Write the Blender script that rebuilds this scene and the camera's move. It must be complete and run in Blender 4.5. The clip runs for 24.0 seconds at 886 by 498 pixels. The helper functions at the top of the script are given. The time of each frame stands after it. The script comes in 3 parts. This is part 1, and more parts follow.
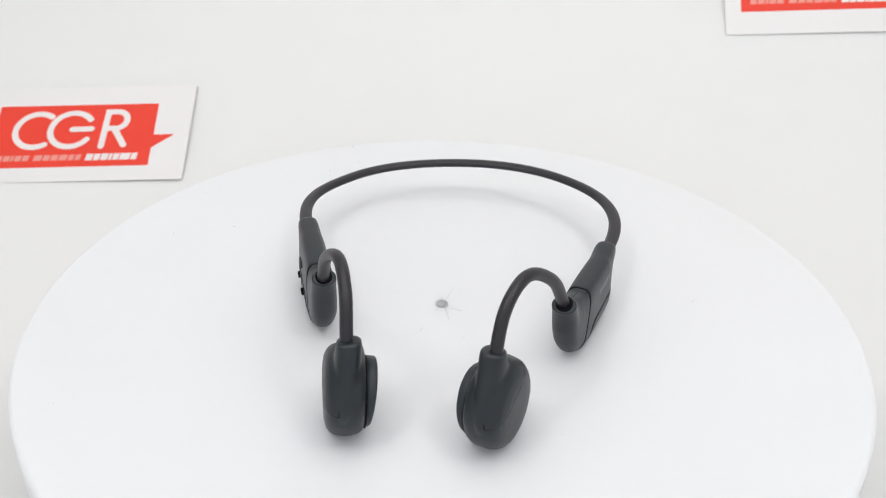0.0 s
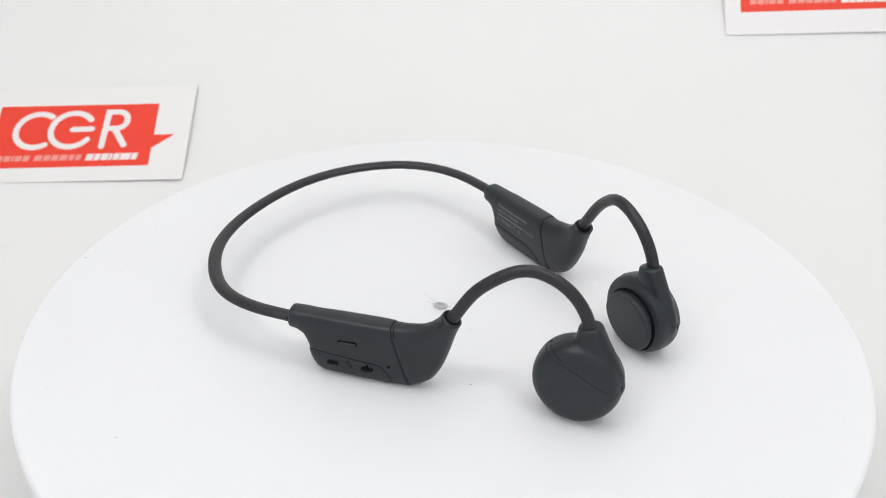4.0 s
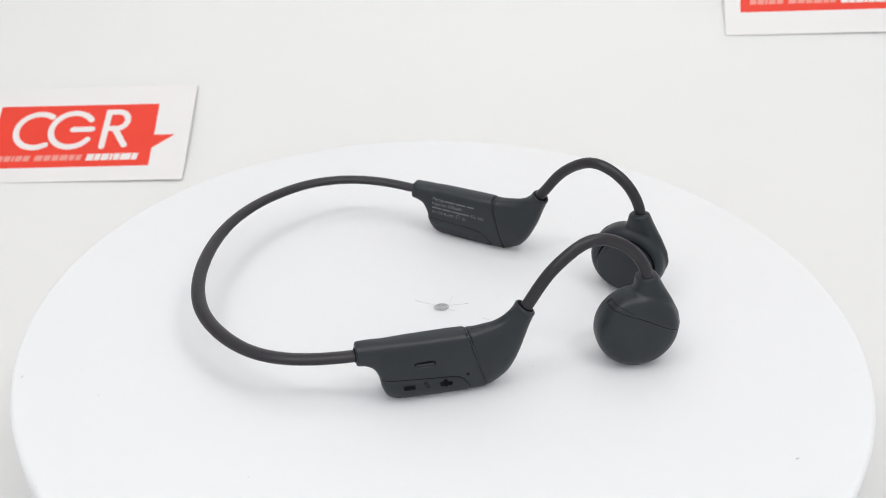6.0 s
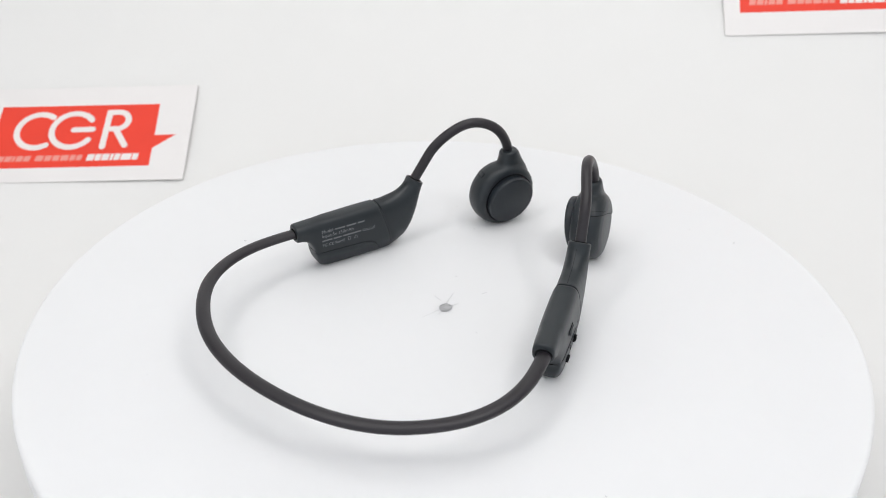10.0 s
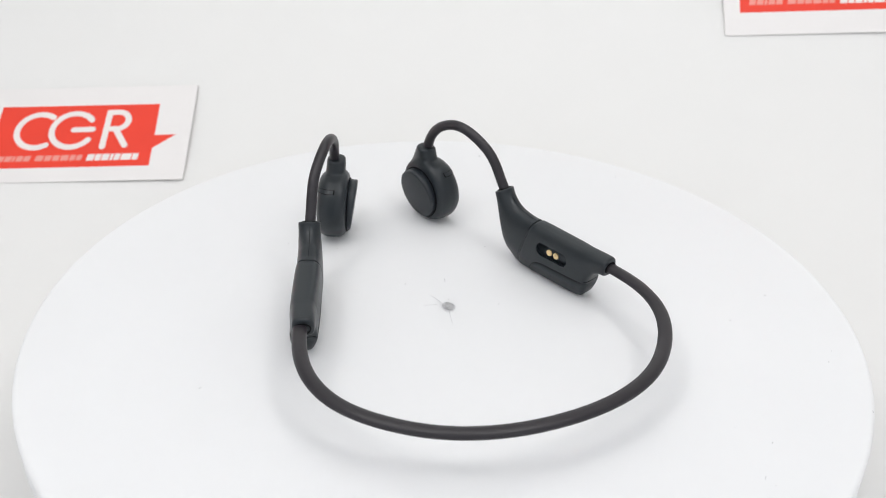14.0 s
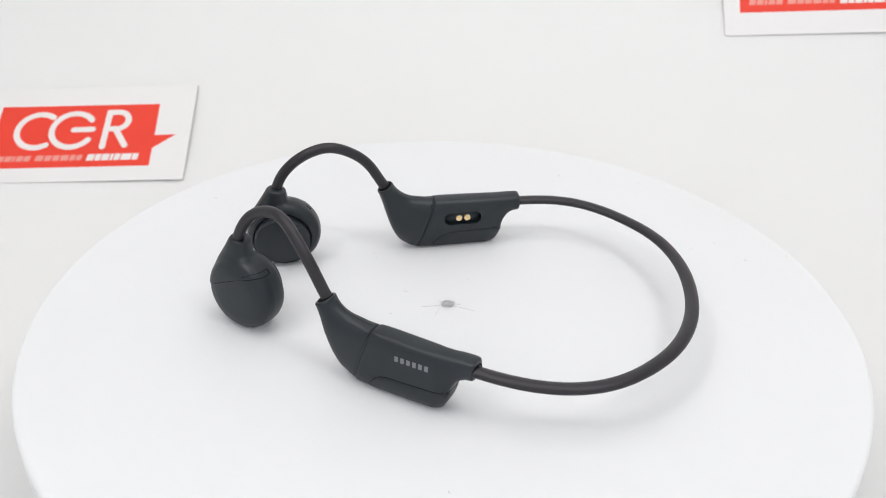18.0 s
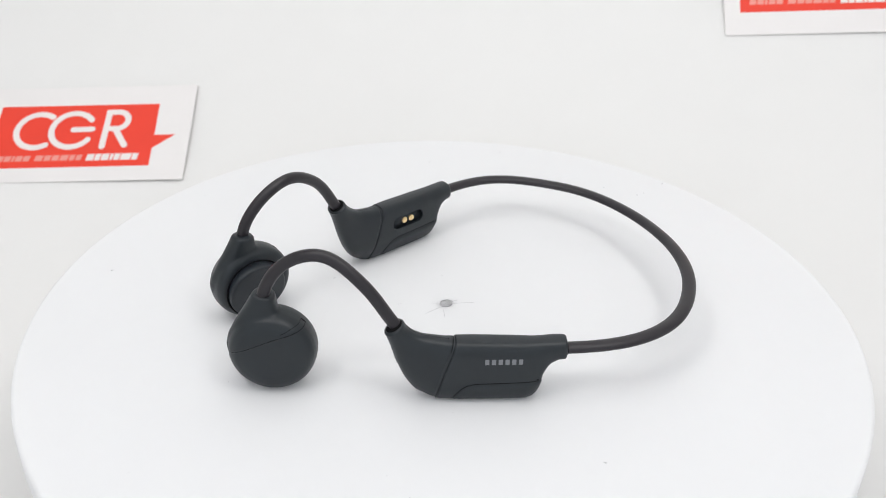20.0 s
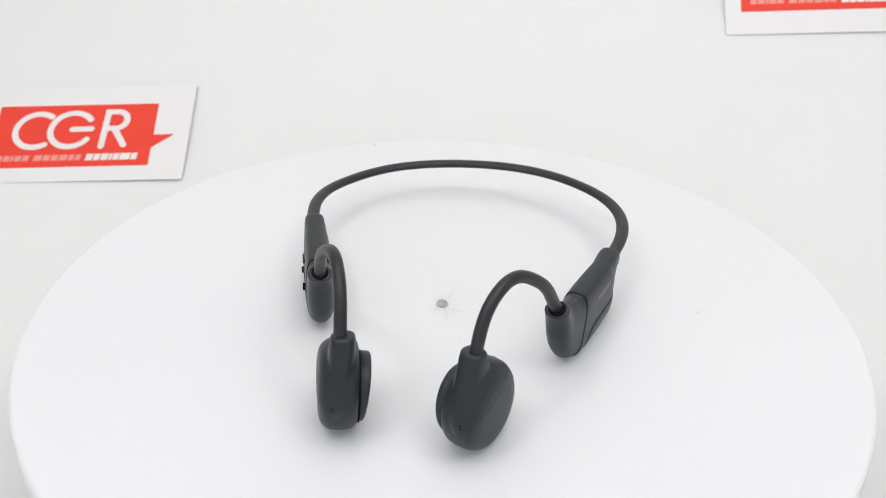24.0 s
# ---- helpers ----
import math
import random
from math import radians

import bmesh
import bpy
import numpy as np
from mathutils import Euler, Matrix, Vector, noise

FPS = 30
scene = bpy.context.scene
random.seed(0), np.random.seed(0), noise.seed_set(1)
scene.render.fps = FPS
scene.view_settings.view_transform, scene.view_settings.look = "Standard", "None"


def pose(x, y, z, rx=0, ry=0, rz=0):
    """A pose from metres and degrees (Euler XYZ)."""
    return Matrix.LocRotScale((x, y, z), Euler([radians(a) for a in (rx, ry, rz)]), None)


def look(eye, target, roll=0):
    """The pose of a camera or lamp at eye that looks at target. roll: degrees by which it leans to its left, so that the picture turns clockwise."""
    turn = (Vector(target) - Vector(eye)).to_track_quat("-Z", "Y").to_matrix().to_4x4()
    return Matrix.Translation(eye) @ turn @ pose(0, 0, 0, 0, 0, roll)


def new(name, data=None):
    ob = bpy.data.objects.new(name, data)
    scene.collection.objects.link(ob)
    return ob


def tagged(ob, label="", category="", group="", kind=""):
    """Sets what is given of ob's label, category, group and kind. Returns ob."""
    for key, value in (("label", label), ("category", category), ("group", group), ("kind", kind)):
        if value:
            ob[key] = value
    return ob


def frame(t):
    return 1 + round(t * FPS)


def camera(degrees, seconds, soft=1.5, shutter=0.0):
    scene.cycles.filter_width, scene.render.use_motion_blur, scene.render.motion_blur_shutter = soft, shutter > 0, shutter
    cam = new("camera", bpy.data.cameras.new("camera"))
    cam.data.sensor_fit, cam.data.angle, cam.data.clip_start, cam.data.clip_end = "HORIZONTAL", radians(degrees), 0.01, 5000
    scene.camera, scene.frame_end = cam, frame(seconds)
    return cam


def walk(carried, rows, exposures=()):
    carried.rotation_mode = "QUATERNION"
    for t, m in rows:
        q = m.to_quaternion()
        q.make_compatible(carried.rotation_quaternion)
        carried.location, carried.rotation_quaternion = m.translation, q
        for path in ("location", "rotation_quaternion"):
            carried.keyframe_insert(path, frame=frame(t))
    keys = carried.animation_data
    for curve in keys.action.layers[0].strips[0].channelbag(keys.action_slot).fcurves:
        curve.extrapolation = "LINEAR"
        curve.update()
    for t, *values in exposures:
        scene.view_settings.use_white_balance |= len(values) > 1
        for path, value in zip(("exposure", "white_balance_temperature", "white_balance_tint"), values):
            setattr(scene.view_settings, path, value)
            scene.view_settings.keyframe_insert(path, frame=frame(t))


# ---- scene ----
from mathutils.bvhtree import BVHTree

MM = 0.001
EYE = (0.0000, -0.2355, 0.1622)
AIM = (-0.0010, 0.0217, 0.0077)
ROLL = 1.25
cam = camera(51.64, 24.0, soft=0.35)
cam.data.dof.use_dof, cam.data.dof.focus_distance, cam.data.dof.aperture_fstop = True, 0.268, 20.0


def station(along):
    """The camera on its tripod, nudged along its line of sight as the lens hunts for focus."""
    d = (Vector(AIM) - Vector(EYE)).normalized() * along
    return look(Vector(EYE) + d, Vector(AIM) + d, ROLL)


walk(cam, [(0.0, station(0.0009)), (2.5, station(0.0009)), (4.5, station(0.0003)), (7.0, station(0.0)), (8.5, station(-0.0006)), (18.5, station(-0.0006)), (20.5, station(0.0)), (22.0, station(0.0004)), (23.5, station(0.0009)), (24.0, station(0.0009))],
     [(0.0, -0.045), (2.5, -0.045), (5.0, -0.025), (21.0, -0.03), (23.0, -0.04), (24.0, -0.045)])

# turn of the platter about the upright axis: seconds, degrees
TURN = [(0, -0.67), (1, 14.34), (2, 29.37), (3, 44.39), (4, 59.38), (5, 74.30), (6, 89.05), (7, 103.66), (8, 118.22), (9, 132.80), (10, 147.53), (11, 162.51), (12, 177.63), (13, 192.78), (14, 207.82), (15, 222.60), (16, 237.25), (17, 251.92), (18, 266.69), (19, 281.54), (20, 296.42), (21, 311.29), (22, 326.10), (23, 340.88), (24, 354.95)]

# ---- light ----
world = bpy.data.worlds.new("room_air")
scene.world = world
world.use_nodes = True
world.node_tree.nodes["Background"].inputs[0].default_value = (0.815, 0.84, 0.885, 1)
world.node_tree.nodes["Background"].inputs[1].default_value = 1.0


def area_lamp(name, eye, target, sx, sy, watts, colour):
    d = bpy.data.lights.new(name, "AREA")
    d.shape, d.size, d.size_y, d.energy, d.color = "RECTANGLE", sx, sy, watts, colour
    ob = new(name, d)
    ob.matrix_world = look(eye, target)
    return ob


# a wide soft overhead fill added for ambient light, and a small panel on either side of the camera
area_lamp("overhead_fill", (0.0, -0.03, 0.64), (0, -0.01, 0), 0.60, 0.48, 1.54, (1.0, 0.99, 0.98))
for across in (-1, 1):
    area_lamp("lamp_panel", (0.25 * across, -0.19, 0.53), (0, 0, 0), 0.08, 0.08, 0.42, (1.0, 0.99, 0.98))


# ---- materials ----
def material(name, colour, rough=0.5, metal=0.0, vary=0.06, scale=60.0, bump=0.0, bump_scale=900.0, spec=0.5, coat=0.0):
    m = bpy.data.materials.new(name)
    m.use_nodes = True
    nt = m.node_tree
    b = nt.nodes["Principled BSDF"]
    b.inputs["Roughness"].default_value = rough
    b.inputs["Metallic"].default_value = metal
    b.inputs["Specular IOR Level"].default_value = spec
    b.inputs["Coat Weight"].default_value = coat
    tc = nt.nodes.new("ShaderNodeTexCoord")

    def grain(s, detail):
        n = nt.nodes.new("ShaderNodeTexNoise")
        n.inputs["Scale"].default_value, n.inputs["Detail"].default_value = s, detail
        nt.links.new(tc.outputs["Object"], n.inputs["Vector"])
        return n

    large, fine = grain(scale, 3), grain(scale * 14, 2)
    add = nt.nodes.new("ShaderNodeMath")
    add.operation = "MULTIPLY_ADD"
    add.inputs[1].default_value = 0.4
    nt.links.new(fine.outputs["Fac"], add.inputs[0])
    nt.links.new(large.outputs["Fac"], add.inputs[2])
    ramp = nt.nodes.new("ShaderNodeMapRange")
    ramp.inputs["From Min"].default_value, ramp.inputs["From Max"].default_value = 0.4, 1.0
    ramp.inputs["To Min"].default_value, ramp.inputs["To Max"].default_value = 1 - vary, 1 + vary
    nt.links.new(add.outputs[0], ramp.inputs["Value"])
    mul = nt.nodes.new("ShaderNodeVectorMath")
    mul.operation = "SCALE"
    mul.inputs[0].default_value = colour
    nt.links.new(ramp.outputs["Result"], mul.inputs["Scale"])
    nt.links.new(mul.outputs["Vector"], b.inputs["Base Color"])
    rr = nt.nodes.new("ShaderNodeMapRange")
    rr.inputs["From Min"].default_value, rr.inputs["From Max"].default_value = 0.3, 1.1
    rr.inputs["To Min"].default_value, rr.inputs["To Max"].default_value = max(rough - 0.06, 0.02), min(rough + 0.06, 1)
    nt.links.new(add.outputs[0], rr.inputs["Value"])
    nt.links.new(rr.outputs["Result"], b.inputs["Roughness"])
    if bump:
        g = grain(bump_scale, 4)
        bp = nt.nodes.new("ShaderNodeBump")
        bp.inputs["Strength"].default_value, bp.inputs["Distance"].default_value = bump, 0.0002
        nt.links.new(g.outputs["Fac"], bp.inputs["Height"])
        nt.links.new(bp.outputs["Normal"], b.inputs["Normal"])
    return m


PLASTIC = material("matte black plastic", (0.0125, 0.0172, 0.0214), 0.39, vary=0.10, scale=90, bump=0.12, bump_scale=5000, spec=0.45)
RUBBER = material("black silicone", (0.0185, 0.0160, 0.0198), 0.40, vary=0.10, scale=70, bump=0.08, bump_scale=4000, spec=0.45)
PADDING = material("soft black pad", (0.0120, 0.0168, 0.0222), 0.48, vary=0.10, scale=120, bump=0.15, bump_scale=6000)
GROOVE = material("shadow gap plastic", (0.004, 0.004, 0.005), 0.8, vary=0.05, spec=0.15)
GOLD = material("gold plated contact", (0.93, 0.70, 0.38), 0.34, metal=1.0, vary=0.05, scale=300)
PRINT = material("grey pad print", (0.20, 0.207, 0.22), 0.6, vary=0.12, scale=400)
BARINK = material("grey pad print bar", (0.15, 0.155, 0.165), 0.6, vary=0.15, scale=500)
PAPER = material("white backdrop paper", (0.82, 0.815, 0.805), 0.85, vary=0.012, scale=5, bump=0.08, bump_scale=350)
BOARD = material("white platter board", (0.806, 0.810, 0.822), 0.55, vary=0.010, scale=14, bump=0.05, bump_scale=500)
CARD = material("white card stock", (0.84, 0.815, 0.808), 0.55, vary=0.012, scale=40)
RED = material("red card ink", (0.86, 0.062, 0.036), 0.55, vary=0.04, scale=60, spec=0.3)
PALE = material("white card ink", (0.86, 0.80, 0.78), 0.5, vary=0.02, scale=60)
PINK = material("pale red card ink", (0.86, 0.31, 0.26), 0.5, vary=0.03, scale=60)
LINT = material("grey lint", (0.42, 0.42, 0.43), 0.8, vary=0.3, scale=900)
b = BOARD.node_tree.nodes["Principled BSDF"]
b.inputs["Subsurface Weight"].default_value, b.inputs["Subsurface Scale"].default_value = 0.8, 0.008
b.inputs["Subsurface Radius"].default_value = (1.0, 1.0, 1.0)
PENCIL = material("graphite pencil", (0.33, 0.33, 0.345), 0.55, vary=0.35, scale=900)
SMEAR = material("rubbed graphite", (0.50, 0.50, 0.51), 0.6, vary=0.30, scale=1100)
CLOTH = material("white bounce fabric", (0.80, 0.80, 0.79), 0.9, vary=0.02, scale=8)
BASEPLASTIC = material("white base plastic", (0.75, 0.75, 0.74), 0.4, vary=0.02, scale=20)


# ---- mesh helpers ----
def part(name, bm, mat, parent=None, label="", smooth=True):
    bmesh.ops.recalc_face_normals(bm, faces=bm.faces)
    me = bpy.data.meshes.new(name)
    bm.to_mesh(me)
    bm.free()
    me.materials.append(mat)
    if smooth:
        for f in me.polygons:
            f.use_smooth = True
    ob = new(name, me)
    if parent is not None:
        ob.parent = parent
    if label:
        ob["label"] = label
    return ob


def empty(name):
    ob = new(name)
    ob.empty_display_size = 0.02
    return ob


def spline(points, n=10, fair=0):
    P = [Vector(q) for q in points]
    E = [P[0] * 2 - P[1]] + P + [P[-1] * 2 - P[-2]]
    out = []
    for i in range(len(P) - 1):
        a, b, c, d = E[i:i + 4]
        for k in range(n):
            s = k / n
            out.append(0.5 * (2 * b + (c - a) * s + (2 * a - 5 * b + 4 * c - d) * s * s + (3 * b - a - 3 * c + d) * s ** 3))
    out.append(P[-1])
    # even spacing, then a fairing that does not shrink the curve
    run = [0.0]
    for p, q in zip(out[:-1], out[1:]):
        run.append(run[-1] + (q - p).length)
    m, even, i = len(out), [], 0
    for k in range(m):
        d = run[-1] * k / (m - 1)
        while i < m - 2 and run[i + 1] < d:
            i += 1
        even.append(out[i].lerp(out[i + 1], min(1.0, (d - run[i]) / max(run[i + 1] - run[i], 1e-9))))

    def soften(L):
        for _ in range(fair):
            L = [L[0]] + [(L[k - 1] + L[k] * 2 + L[k + 1]) / 4 for k in range(1, m - 1)] + [L[-1]]
        return L

    soft = soften(even)
    rest = soften([p - q for p, q in zip(even, soft)])
    return [p + q for p, q in zip(soft, rest)]


def loft(bm, rings, caps=True, closed=False):
    """Skin a list of rings, each a list of points of the same count."""
    vs = [[bm.verts.new(q) for q in ring] for ring in rings]
    n = len(vs[0])
    pairs = list(zip(vs[:-1], vs[1:])) + ([(vs[-1], vs[0])] if closed else [])
    for a, b in pairs:
        for j in range(n):
            bm.faces.new((a[j], a[(j + 1) % n], b[(j + 1) % n], b[j]))
    if caps and not closed:
        bm.faces.new(list(reversed(vs[0])))
        bm.faces.new(vs[-1])


def tube(bm, points, radius, n=12, wide=1.0, up=(0, 0, 1), closed=False):
    """A tube along points. radius: across up's direction; wide: factor for the side direction."""
    P = [Vector(q) for q in points]
    rings = []
    side = None
    for i, q in enumerate(P):
        if closed:
            t = P[(i + 1) % len(P)] - P[i - 1]
        else:
            t = P[min(i + 1, len(P) - 1)] - P[max(i - 1, 0)]
        t.normalize()
        if side is None:
            side = t.cross(Vector(up))
            if side.length < 0.05:
                side = t.cross(Vector((1, 0, 0)))
        side = (side - t * side.dot(t)).normalized()
        v = side.cross(t)
        r = radius[i] if isinstance(radius, (list, tuple)) else radius
        rings.append([q + side * (math.cos(2 * math.pi * k / n) * r * wide) + v * (math.sin(2 * math.pi * k / n) * r) for k in range(n)])
    loft(bm, rings, closed=closed)


def lathe(bm, profile, centre=(0, 0, 0), axis=(0, 0, 1), n=48):
    """Profile of (radius, height) turned about axis; ends with radius 0 close it."""
    a = Vector(axis).normalized()
    x = a.orthogonal().normalized()
    y = a.cross(x)
    c = Vector(centre)
    rows = []
    for r, h in profile:
        if r < 1e-9:
            rows.append([bm.verts.new(c + a * h)])
        else:
            rows.append([bm.verts.new(c + a * h + (x * math.cos(2 * math.pi * k / n) + y * math.sin(2 * math.pi * k / n)) * r) for k in range(n)])
    for p, q in zip(rows[:-1], rows[1:]):
        for k in range(n):
            k2 = (k + 1) % n
            if len(p) == 1 and len(q) == 1:
                continue
            if len(p) == 1:
                bm.faces.new((p[0], q[k], q[k2]))
            elif len(q) == 1:
                bm.faces.new((p[k], p[k2], q[0]))
            else:
                bm.faces.new((p[k], p[k2], q[k2], q[k]))


def prism(bm, outline, depth, M, z0=0.0):
    """An outline in the plane of M, from z0 up by depth."""
    lo = [bm.verts.new(M @ Vector((x, y, z0))) for x, y in outline]
    hi = [bm.verts.new(M @ Vector((x, y, z0 + depth))) for x, y in outline]
    n = len(lo)
    bm.faces.new(list(reversed(lo)))
    bm.faces.new(hi)
    for k in range(n):
        bm.faces.new((lo[k], lo[(k + 1) % n], hi[(k + 1) % n], hi[k]))


def rounded(w, h, r, n=6, cx=0.0, cy=0.0):
    out = []
    for sx, sy, a0 in ((1, 1, 0), (-1, 1, 90), (-1, -1, 180), (1, -1, 270)):
        for k in range(n + 1):
            a = radians(a0 + 90 * k / n)
            out.append((cx + sx * (w / 2 - r) + r * math.cos(a), cy + sy * (h / 2 - r) + r * math.sin(a)))
    return out


# ---- backdrop, table top and added bounce enclosure ----
FLOOR_Z = -0.050
SWEEP_Y, SWEEP_R, SWEEP_YAW = -0.0079, 0.2948, radians(-5.5)


def sweep_profile():
    rows = [(-0.42, 0.0), (-0.2, 0.0)]
    for k in range(0, 29):
        a = radians(86 * k / 28)
        rows.append((SWEEP_Y + SWEEP_R * math.sin(a), SWEEP_R * (1 - math.cos(a))))
    a = radians(86)
    y, z = rows[-1]
    rows.append((y + 0.55 * math.cos(a), z + 0.55 * math.sin(a)))
    return rows


def build_backdrop():
    bm = bmesh.new()
    M = pose(0, 0, FLOOR_Z) @ Matrix.Rotation(SWEEP_YAW, 4, "Z")
    rows = sweep_profile()
    nx = 24
    grid = []
    for s in (0.0, -0.0012):
        sheet = []
        for i, (y, z) in enumerate(rows):
            y0, z0 = rows[max(i - 1, 0)]
            y1, z1 = rows[min(i + 1, len(rows) - 1)]
            nrm = Vector((0, -(z1 - z0), y1 - y0)).normalized()
            line = []
            for k in range(nx + 1):
                x = -0.52 + 1.04 * k / nx
                ripple = 0.0003 * noise.noise(Vector((x * 4, y * 5, z * 5))) if i > 6 else 0.0
                line.append(bm.verts.new(M @ (Vector((x, y, z)) + nrm * (s + ripple))))
            sheet.append(line)
        grid.append(sheet)
    for s, sheet in enumerate(grid):
        for a, b in zip(sheet[:-1], sheet[1:]):
            for k in range(nx):
                bm.faces.new((a[k], a[k + 1], b[k + 1], b[k]))
    for i in range(len(rows) - 1):
        for k in (0, nx):
            bm.faces.new((grid[0][i][k], grid[0][i + 1][k], grid[1][i + 1][k], grid[1][i][k]))
    for i in (0, len(rows) - 1):
        for k in range(nx):
            bm.faces.new((grid[0][i][k], grid[0][i][k + 1], grid[1][i][k + 1], grid[1][i][k]))
    ob = part("backdrop", bm, PAPER)
    tagged(ob, "seamless white paper backdrop curving up behind the turntable", "backdrop", kind="structure")


def slab(name, lo, hi, mat, label, category):
    bm = bmesh.new()
    prism(bm, [(lo[0], lo[1]), (hi[0], lo[1]), (hi[0], hi[1]), (lo[0], hi[1])], hi[2] - lo[2], Matrix.Translation((0, 0, lo[2])))
    return tagged(part(name, bm, mat, smooth=False), label, category, kind="structure")


def build_room():
    slab("floor", (-1.6, -1.8, -0.072), (1.6, 1.2, -0.053), CLOTH, "pale table top under the paper backdrop", "floor")
    # unseen white enclosure, open to the front, added to bounce the lamps' light
    slab("wall_west", (-0.60, -0.45, -0.053), (-0.585, 0.62, 0.70), CLOTH, "unseen white side panel added to bounce light", "wall")
    slab("wall_east", (0.585, -0.45, -0.053), (0.60, 0.62, 0.70), CLOTH, "unseen white side panel added to bounce light", "wall")
    slab("wall_north", (-0.60, 0.62, -0.053), (0.60, 0.635, 0.70), CLOTH, "unseen white back panel added to bounce light", "wall")
    slab("ceiling", (-0.60, -0.45, 0.70), (0.60, 0.635, 0.712), CLOTH, "unseen white top panel added to bounce light", "ceiling")


# ---- turntable ----
def build_turntable():
    table = tagged(empty("turntable"), "white motorised turntable with a round plain platter", "turntable")
    table.location = (0, 0, FLOOR_Z)
    up = -FLOOR_Z
    bm = bmesh.new()
    lathe(bm, [(0, 0.0), (0.046, 0.0), (0.048, 0.002), (0.046, up - 0.016), (0.044, up - 0.0135), (0, up - 0.0135)])
    part("base", bm, BASEPLASTIC, table, "white plastic motor base")
    bm = bmesh.new()
    R, h, r = 0.1253, 0.0105, 0.0016
    prof = [(0, 0), (R * 0.5, 0)]
    prof += [(R - r + r * math.sin(radians(a)), -r + r * math.cos(radians(a))) for a in (0, 18, 36, 54, 72, 90)]
    prof += [(R, -h + 0.001), (R - 0.001, -h), (0.05, -h), (0.048, -h - 0.003), (0, -h - 0.003)]
    lathe(bm, prof, centre=(-0.0001, 0, 0), n=160)
    platter = part("platter", bm, BOARD, table, "round white board platter")
    platter.location = (0, 0, up + 0.0002)
    # pencilled centre mark
    rng = random.Random(4)
    bm = bmesh.new()
    cx, cy = -0.0009, 0.0010
    pts = []
    for k in range(150):
        f = k / 150
        a = f * 2 * math.pi * 7
        rad = 0.0020 * (0.72 + 0.28 * math.sin(f * 17)) * (0.35 if f > 0.86 else 1.0) * (1 + 0.05 * rng.uniform(-1, 1))
        pts.append((cx + 0.92 * rad * math.cos(a) + 0.0002 * math.sin(f * 9), cy + 1.12 * rad * math.sin(a), 0.00004 + 0.00003 * f))
    tube(bm, pts, 0.00005, n=5)
    mark = part("centre_mark", bm, PENCIL, platter, "scribbled pencil centre mark")
    bm = bmesh.new()
    blot = []
    for k in range(36):
        a = 2 * math.pi * k / 36
        rad = 0.00165 * (1 + 0.16 * noise.noise(Vector((math.cos(a) * 2, math.sin(a) * 2, 3))))
        blot.append((cx + 0.95 * rad * math.cos(a), cy + 1.1 * rad * math.sin(a)))
    prism(bm, blot, 0.00003, Matrix.Identity(4), 0.00001)
    part("smear", bm, SMEAR, mark, "rubbed grey graphite", smooth=False)
    rays = [((2.2, 9.4), (0.0, 2.8)), ((0.0, -0.7), (1.5, -7.2)), ((5.4, -2.6), (2.1, -1.4)), ((-1.7, -0.8), (-2.9, -3.2)), ((-1.2, 5.2), (-1.0, 3.0)), ((-6.2, -12.0), (-7.0, -13.8))]
    for a, b in rays:
        bm = bmesh.new()
        n = 7
        line = [(MM * (a[0] + (b[0] - a[0]) * k / n + 0.06 * rng.uniform(-1, 1)), MM * (a[1] + (b[1] - a[1]) * k / n + 0.06 * rng.uniform(-1, 1)), 0.00004) for k in range(n + 1)]
        tube(bm, line, 0.000036, n=4)
        part("pencil_line", bm, PENCIL, platter)
    # lint and dust on the board
    bm = bmesh.new()
    spots = [(-28.8, -26.0, .22), (-81.3, 94.4, .2), (-87.3, 73.4, .2), (-92.1, 69.9, .15), (-75.6, 45.1, .15), (-62.4, -90.6, .4), (-15.7, 6.6, .2), (-37.3, 100.2, .25),
             (-41.3, 114.9, .3), (-47.9, 91.6, .3), (6.0, -16.3, .2), (78.3, 6.7, .25), (-95.6, 39.1, .25)]
    for k in range(26):
        a, rr = rng.uniform(0, 6.28), 118 * math.sqrt(rng.random())
        spots.append((rr * math.cos(a), rr * math.sin(a), rng.uniform(0.06, 0.14)))
    for x, y, s in spots:
        a = rng.uniform(0, 3.14)
        d = Vector((math.cos(a), math.sin(a), 0)) * s * MM * rng.uniform(0.6, 2.0)
        c = Vector((x * MM, y * MM, 0.00005))
        tube(bm, [c - d, c + Vector((d.y, -d.x, 0)) * 0.08, c + d], s * MM * 0.28, n=5)
    part("dust", bm, LINT, platter, "tiny grey specks of lint")["kind"] = "stuff"
    return table, platter


# ---- cards ----
FLAG = [(-15.3, 39.5), (-15.2, 22.9), (-6.2, 22.9), (-15.3, 16.1), (-15.3, 7.2), (-85.2, 7.1), (-84.8, 39.7)]


